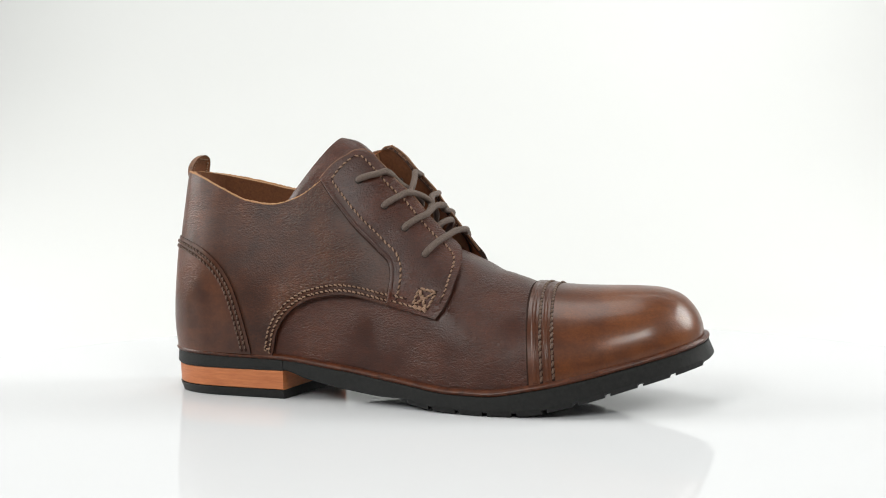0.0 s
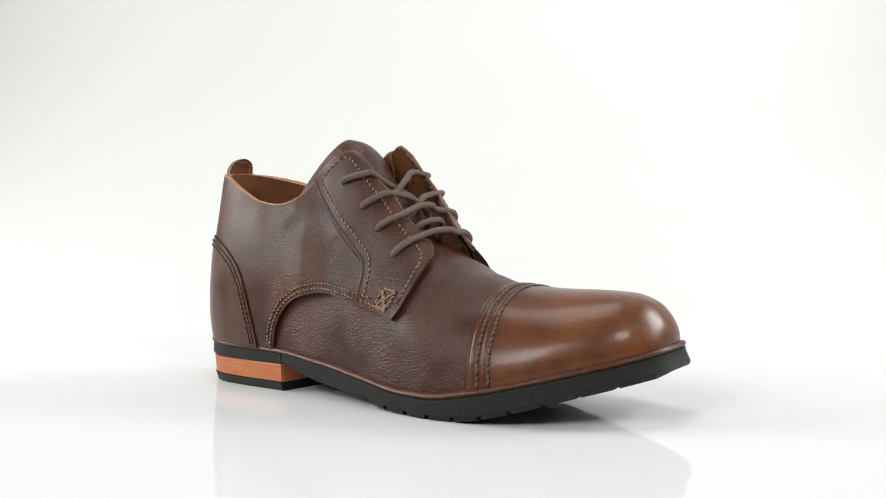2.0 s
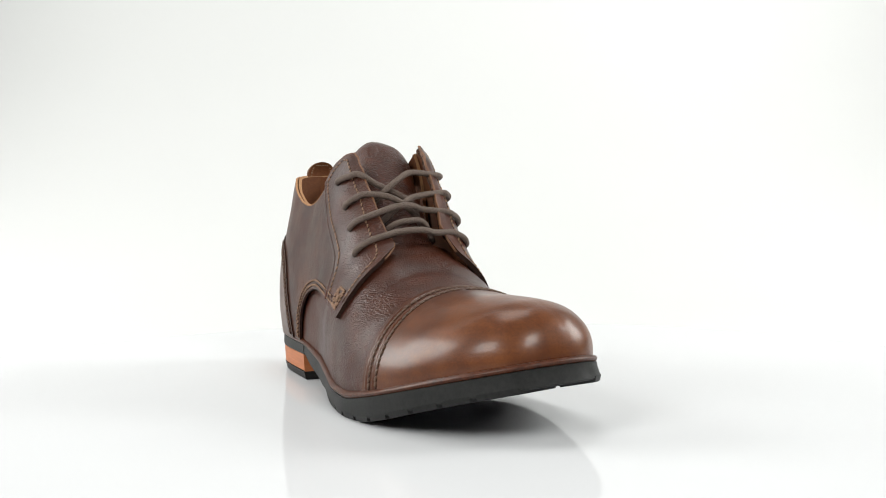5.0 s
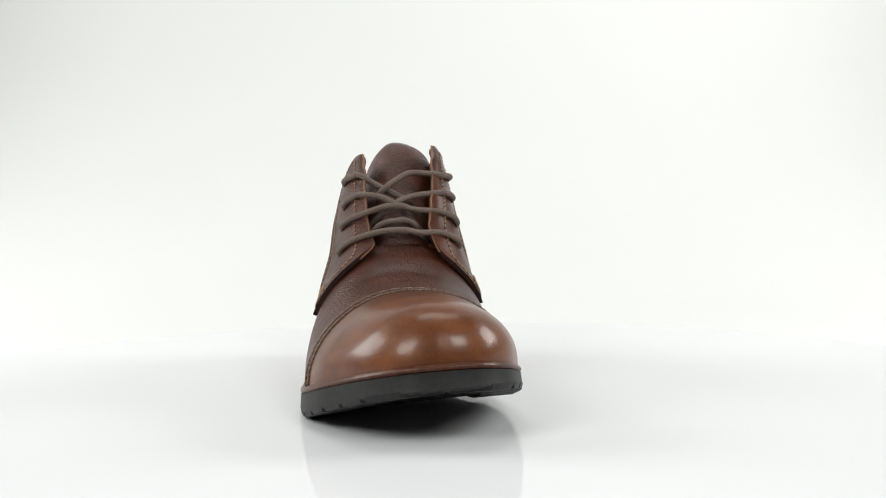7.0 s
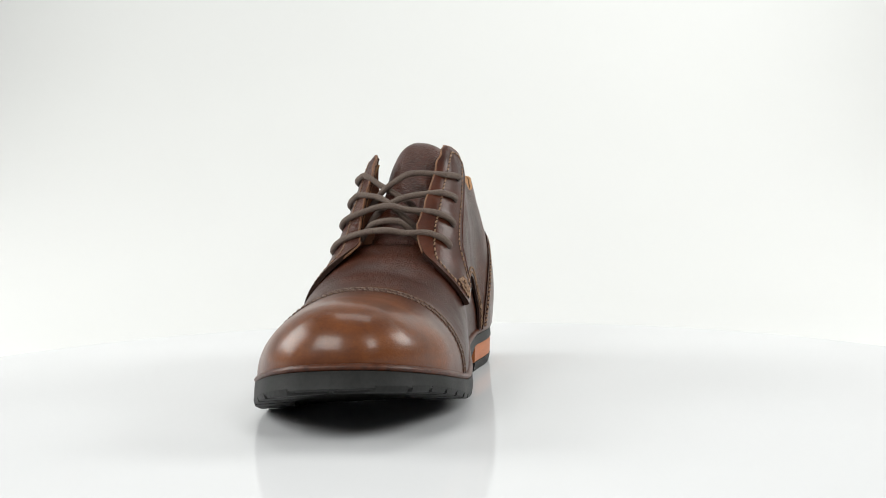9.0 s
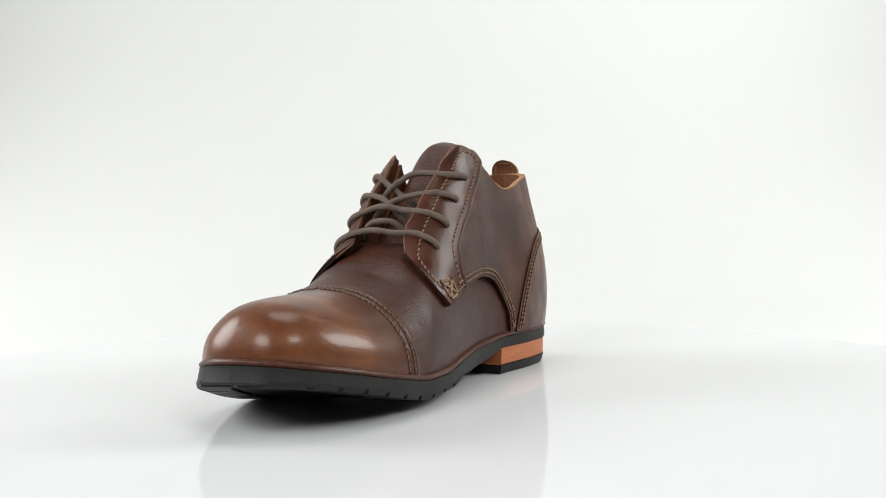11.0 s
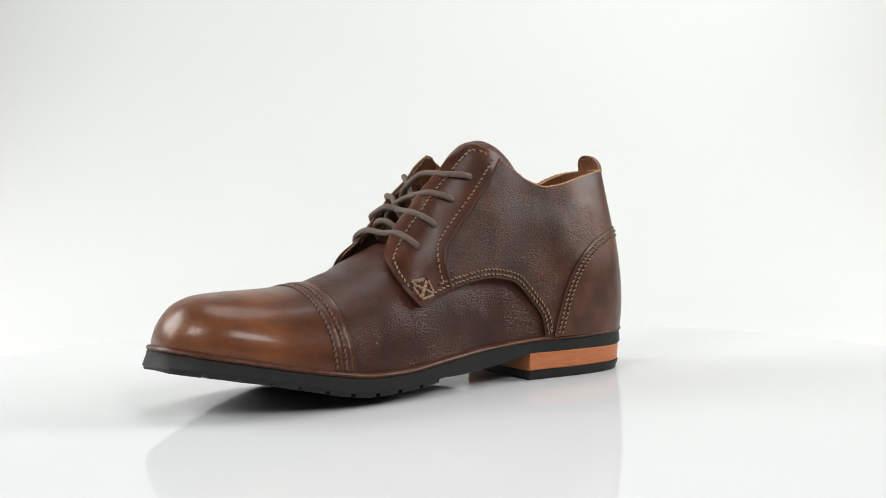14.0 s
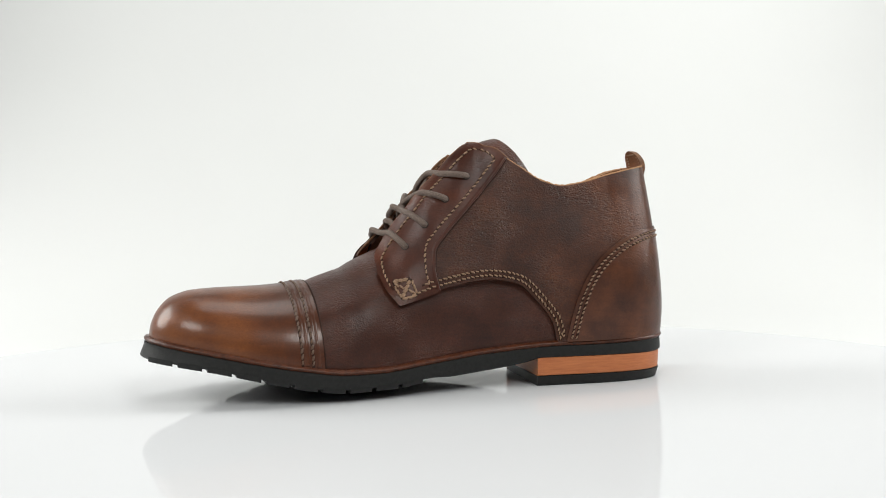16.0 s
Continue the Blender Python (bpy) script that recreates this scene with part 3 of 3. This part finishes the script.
def tongue(shoe):
    centre = path2([(180, 68), (164, 80), (148, 98), (134, 115.5), (121, 133.0), (113.5, 138.2), (106.0, 140.0)], 50)
    wide = curve((0, 0.013), (0.45, 0.0145), (0.65, 0.0165), (0.85, 0.0185), (0.94, 0.0185), (1.0, 0.0170))
    back = curve((0, 0.004), (0.45, 0.012), (0.7, 0.026), (0.9, 0.034), (1.0, 0.032))
    fall = curve((0, 0.004), (0.45, 0.009), (0.7, 0.018), (0.9, 0.030), (1.0, 0.034))

    def grid(off):
        rows = []
        for k, (x, z) in enumerate(centre):
            u = k / 49
            s = np.linspace(-1, 1, 40)
            bend = 1 - np.cos(s * math.pi / 2)
            share, drop = np.where(s < 0, 0.90, 0.46), np.where(s < 0, 1.12, 0.46)
            w = (float(wide(u)) - off) * np.where(s < 0, 1.0, 1.28)
            rows.append(np.stack([x - float(back(u)) * bend * share - off * 0.75 * np.cos(s * 1.2), w * np.sin(s * math.pi / 2) + 0.0052 * u,
                                  z - float(fall(u)) * bend * drop - 0.006 * np.clip(s, 0, 1) ** 3 * u ** 5 - off * 0.6 * np.cos(s * 1.2)], -1))
        return np.array(rows)
    bm = slab(grid(0.0), grid(0.0026))
    bmesh.ops.recalc_face_normals(bm, faces=bm.faces)
    part("tongue", bm, [FACING, LINING, FACING], shoe, "brown grained leather tongue with a rounded top")


def lining(shoe):
    for side in (-1, 1):
        n = 90
        hi = collar_line(n, side)
        hi[:, 1] += 0.0004
        lo = hi.copy()
        lo[:, 1] = 0.080
        bm = slab(strip(lo, hi, 24, side, -0.0003), strip(lo, hi, 24, side, -0.0022), flip=side > 0)
        part("lining", bm, [LINING, LINING, RAW], shoe, "tan suede lining")
    bm = bmesh.new()
    x = 0.016 + 0.135 * (1 - np.cos(np.linspace(0, math.pi, 40))) / 2
    sheet(bm, [[(a, -foot_width(a) * 0.85 + drift(a), 0.040), (a, foot_width(a) * 0.85 + drift(a), 0.040)] for a in x], flip=True)
    part("insole", bm, LINING, shoe, "tan leather insole")


def pull_tab(shoe):
    """A rounded suede tab that stands up inside the collar's back."""
    def grid(off):
        rows = []
        for t in np.linspace(0, 1, 22):
            z = 0.1172 + 0.0160 * t
            half = 0.0086 * math.sqrt(max(1 - max((t - 0.55) / 0.452, 0) ** 2, 0.002)) + 0.0012 * (1 - t)
            y = np.linspace(-1, 1, 22) * half
            rows.append(np.stack([0.0122 + 0.004 * t - 0.003 * np.sin(math.pi * t) + 26 * y * y * (1 - 0.35 * t) + off, y + 0.0050, np.full(22, z)], -1))
        return np.array(rows)
    bm = slab(grid(0.0030), grid(0.0))
    bmesh.ops.recalc_face_normals(bm, faces=bm.faces)
    tab = part("pull_tab", bm, [LINING, FACING, EDGE], shoe, "rounded tan suede pull tab")
    bm = bmesh.new()
    g = grid(0.0033)
    for j in (3, 18):
        for i in range(1, 17, 2):
            tube(bm, [v3(g[i][j]), v3(g[i + 1][j])], 0.0004, 6)
    for j in range(4, 18, 2):
        tube(bm, [v3(g[18][j]), v3(g[18][j + 1])], 0.0004, 6)
    tagged(part("stitching", bm, THREAD, tab), kind="stuff")


# ---------------------------------------------------------------- stitches and laces
def stitches(name, lines, parent, thread, off, pitch=0.0030, length=0.0022, thick=0.00046, groove_shade=0.00085, slant=0.00032, rise=None):
    """Rows of single stitches laid on the leather. lines: (side, places in the side view). rise: extra height by place."""
    bm = bmesh.new()
    for side, line in lines:
        extra = rise(line[:, 0], line[:, 1]) if rise else np.zeros(len(line))
        p = lifted(line[:, 0], line[:, 1], side, off + extra)
        out = lifted(line[:, 0], line[:, 1], side, off + extra + 0.0003) - p
        steps = np.concatenate([[0], np.cumsum(np.linalg.norm(np.diff(p, axis=0), axis=1))])
        at = lambda s, g: np.array([np.interp(s, steps, g[:, k]) for k in range(3)])
        # a dark tube under the row paints the shade around its stitches
        tube(bm, [v3(q) for q in (p - 1.5 * out)[::2]], groove_shade, 6, mat=1)
        s = pitch * 0.3
        while s + length < steps[-1]:
            wob = random.uniform(-0.1, 0.1) * pitch
            long = length * random.uniform(0.88, 1.08)
            a, b, up = at(s + wob, p), at(s + wob + long, p), at(s + long / 2, out)
            across = np.cross(b - a, up)
            across *= slant * random.uniform(0.4, 1.3) / max(np.linalg.norm(across), 1e-9)
            a, b = a - across, b + across
            tube(bm, [v3(a - up), v3(a * 0.75 + b * 0.25 + up), v3(a * 0.25 + b * 0.75 + up), v3(b - up)], thick * random.uniform(0.9, 1.12), 6)
            s += pitch
    return tagged(part(name, bm, [thread, SHADE_BROWN], parent), kind="stuff")


def shifted(line, d):
    """A plane line moved sideways by d metres, to its left."""
    way = np.gradient(line, axis=0)
    way /= np.maximum(np.linalg.norm(way, axis=1, keepdims=True), 1e-9)
    return line + np.stack([-way[:, 1], way[:, 0]], 1) * d


def seam_shade(line_sides, parent, off, thick):
    # a dark tube paints the shade that lies along a seam
    bm = bmesh.new()
    for side, line in line_sides:
        tube(bm, [v3(q) for q in lifted(line[:, 0], line[:, 1], side, off)], thick, 8)
    return part("seam", bm, SHADE_BROWN, parent, "dark line painted as shade along the seam")


def all_stitching(shoe, parts):
    for side in (-1, 1):
        q, f = parts[side]
        arch = low_line(200, side)
        arch = arch[(arch[:, 0] > 0.0785) & (arch[:, 0] < 0.170)]
        stitches("stitching", [(side, shifted(arch, 0.0022)), (side, shifted(arch, 0.0048)[:-4])], q, MIDTHREAD if side < 0 else THREAD, 0.0018, 0.0027, 0.0020)
        back, front = facing_back(100, side), facing_edge(160, side)
        seam_shade([(side, back[1:-1])], f, 0.0017, 0.0009)
        bm = bmesh.new()
        fold = shifted(back, 0.0011)[1:-1]
        tube(bm, [v3(p) for p in lifted(fold[:, 0], fold[:, 1], side, 0.0027)], 0.0012, 10)
        part("folded_edge", bm, FACING if side < 0 else SMOOTH, f, "raised folded leather edge")
        rim = facing_edge(150, side)[:112]
        bow = np.linspace(0, 1, 30)[:, None]
        crown = back[0] * (1 - bow) + front[0] * bow + np.stack([0 * bow[:, 0], 0.0016 * np.sin(math.pi * bow[:, 0])], 1)
        bm = bmesh.new()
        for line in (crown, rim):
            tube(bm, [v3(p) for p in lifted(line[:, 0], line[:, 1], side, 0.0027)], 0.0007, 8)
        part("cut_edge", bm, EDGE, f, "light tan cut leather edge")
        flap = low_line(400, side)
        flap = flap[(flap[:, 0] > 0.150) & (flap[:, 0] < 0.1695)]
        rear = shifted(back, 0.0052)[6:97]
        fore = shifted(front, -0.0030)
        fore[:, 1] = np.minimum(fore[:, 1], foot_top(fore[:, 0], side) - 0.0016)
        head = np.linspace(0, 1, 30)[:, None]
        head = (rear[0] * (1 - head) + fore[5] * head) + np.stack([0 * head[:, 0], 0.0014 * np.sin(math.pi * head[:, 0])], 1)
        stitches("stitching", [(side, rear), (side, fore[5:150]), (side, head), (side, shifted(flap, 0.0026)), (side, shifted(flap, 0.0052)[: len(flap) * 2 // 5])], f, MIDTHREAD if side < 0 else THREAD, 0.0032, rise=flap_lift)
        # the crossed box in the flap's corner
        up = 0.0 if side < 0 else 3.0
        box = np.array([(161, 50.5 + up), (170.5, 47.5 + up), (174.5, 57 + up), (164, 60 + up), (161, 50.5 + up)]) / 1000
        box = box[1] + (box - box[1]) * 0.82 + np.array((-0.0006, 0.0006))
        seg = lambda a, b: np.linspace(a, b, 12)
        strands = [(side, seg(box[k], box[k + 1])) for k in range(4)] + [(side, seg(box[0], box[2])), (side, seg(box[1], box[3]))]
        # the corner was sewn over several times
        for k in range(3):
            nudge = np.array((random.uniform(-0.0009, 0.0009), random.uniform(-0.0009, 0.0009)))
            strands.append((side, seg(box[k % 4], box[(k + 1 + k % 2) % 4]) + nudge))
        stitches("box_stitching", strands, f, MIDTHREAD if side < 0 else THREAD, 0.0034, 0.0025, 0.0023, 0.00058, rise=flap_lift)
    for o in shoe.children:
        if o.name.startswith("heel_counter"):
            for side in (-1, 1):
                x = 0.0059 + (0.0608 if side < 0 else 0.0686) * np.sin(np.linspace(0.04, math.pi / 2, 120))
                line = np.stack([x, counter_top(x, side)], 1)
                stitches("stitching", [(side, shifted(line, -0.0026)[:-2]), (side, shifted(line, -0.0052)[:-4])], o,
                         DARKTHREAD if side < 0 else MIDTHREAD, 0.0027, 0.0028, 0.0019)
        if o.name.startswith("toe_cap"):
            lines, edge = [], []
            for side in (-1, 1):
                r = np.sin(np.linspace(0.02, math.pi / 2 - 0.01, 80))
                x = cap_seam(side, r) - 0.0003
                base, top = foot_base(x, side), foot_top(x, side)
                edge.append((side, np.stack([x, base + (top - base) * r], 1)))
            seam_shade(edge, o, 0.0003, 0.0008)
            for side in (-1, 1):
                for d in (0.0058, 0.0112):
                    r = np.sin(np.linspace(0.02, math.pi / 2 - 0.002, 90))
                    x = cap_seam(side, r) + d
                    base, top = foot_base(x, side), foot_top(x, side)
                    lines.append((side, np.stack([x, base + (top - base) * r], 1)))
            # the leather puffs up between the seams
            bm = bmesh.new()
            for d in (0.0029, 0.0085):
                over = []
                for side in (-1, 1):
                    r = np.sin(np.linspace(0.03, math.pi / 2 - 0.004, 70))
                    x = cap_seam(side, r) + d
                    base, top = foot_base(x, side), foot_top(x, side)
                    p = lifted(x, base + (top - base) * r, side, 0.0002 + 0.00014 * np.sin(np.arange(70) * 1.9) * np.sin(np.arange(70) * 0.83))
                    over += list(p) if side < 0 else list(p[::-1])
                tube(bm, [v3(q) for q in over], 0.0019, 14)
            part("seam_roll", bm, CAP, o, "puffed leather band between the stitch rows")
            stitches("stitching", lines, o, DARKTHREAD, 0.0017, 0.0029, 0.0023, 0.00062, 0.0009)


def build_laces(shoe):
    A = {1: (127.2, 114), 2: (141.2, 100.2), 3: (152.8, 88.6), 4: (164.2, 75)}
    B = {1: (130.4, 116.5), 2: (142.2, 104), 3: (153.8, 90.2), 4: (164.6, 78.2)}

    def hole(side, k, off=0.0034):
        x, z = (A if side < 0 else B)[k]
        return np.array(lifted(x / 1000, z / 1000, side, off))

    for side in (-1, 1):
        for k in range(1, 5):
            # a closed near-black disc paints the darkness inside each lace hole
            c, d = hole(side, k, 0.0032), hole(side, k, 0.0038)
            bm = bmesh.new()
            n = Vector(d - c).normalized()
            bmesh.ops.create_cone(bm, cap_ends=True, segments=16, radius1=0.0023, radius2=0.0021, depth=0.0012,
                                  matrix=Matrix.Translation(v3(c)) @ n.to_track_quat("Z", "Y").to_matrix().to_4x4())
            part("eyelet", bm, HOLE_SHADE, shoe, "dark disc painted as the shade in a punched eyelet")

    def lace(points, name="lace"):
        bm = bmesh.new()
        tube(bm, [v3(p) for p in spline3(points, 10)], 0.0017, 12)
        part(name, bm, CORD, shoe, "taupe round waxed cord lace")

    mm = lambda x, y, z: np.array((x, y, z)) / 1000
    cross = {-1: {1: 138, 2: 150, 3: 159.5, 4: 170}, 1: {1: 142, 2: 152, 3: 160, 4: 169}}

    def out(side, k):
        """From inside the hole over the facing to its edge."""
        x0, z0 = (A if side < 0 else B)[k]
        x1 = cross[side][k]
        z1 = 1000 * float(foot_top(x1 / 1000, side)) - (1.2 if side < 0 else 2.0)
        pts = [hole(side, k, -0.001), hole(side, k, 0.0040)]
        for t, off in ((0.35, 0.0052), (0.7, 0.0050 if side < 0 else 0.0047), (1.0, 0.0046 if side < 0 else 0.0036)):
            pts.append(np.array(lifted((x0 + (x1 - x0) * t) / 1000, (z0 + (z1 - z0) * t) / 1000, side, off)))
        return pts

    # the two lowest rows run straight across
    lace(out(-1, 4) + [mm(175, -8, 88), mm(177, 3, 88.5), mm(174.5, 12, 87)] + out(1, 4)[::-1])
    lace(out(-1, 3) + [mm(163, -6, 101), mm(165, 3, 101.5), mm(162.5, 10, 99.5)] + out(1, 3)[::-1])
    # the two upper pairs cross and dive under the far facing
    lace(out(-1, 2) + [mm(156, -7, 106.5), mm(159, 1, 102), mm(159, 8, 95.5), mm(154, 15, 88)])
    lace(out(1, 2) + [mm(156, 9, 106.5), mm(159, 0, 102.5), mm(159, -8, 96.5), mm(153, -15, 88)])
    lace(out(-1, 1) + [mm(144, -8.5, 113.5), mm(148, 0, 109), mm(150, 9, 103.5), mm(146, 15, 96)])
    lace(out(1, 1) + [mm(146, 11, 120), mm(148.5, 3, 116.5), mm(149.5, -6, 110), mm(145, -14, 101)])
    # the return between the lower rows
    lace([mm(160, -16, 83), mm(166, -9, 91), mm(168.5, 0, 93.5), mm(167.5, 8, 92.5), mm(162, 15, 85), mm(158, 18, 82)])


def build_shoe():
    shoe = new("leather_shoe")
    build_sole(shoe)
    vamp_and_cap(shoe)
    parts = {}
    for side in (-1, 1):
        parts[side] = (quarter(side, shoe), facing(side, shoe))
    counter(shoe)
    tongue(shoe)
    lining(shoe)
    pull_tab(shoe)
    all_stitching(shoe, parts)
    build_laces(shoe)
    return tagged(shoe, "brown leather lace-up ankle shoe with cap toe on the white turntable", "shoe")


table = build_studio()
shoe = build_shoe()


def motions():
    """The turntable turns evenly and carries the shoe."""
    for thing in (shoe, table):
        walk(thing, [(t, pose(0, 0, 0, 0, 0, -18.966 - 9.1113 * t)) for t in np.arange(0, 16.1, 2.0)])


motions()
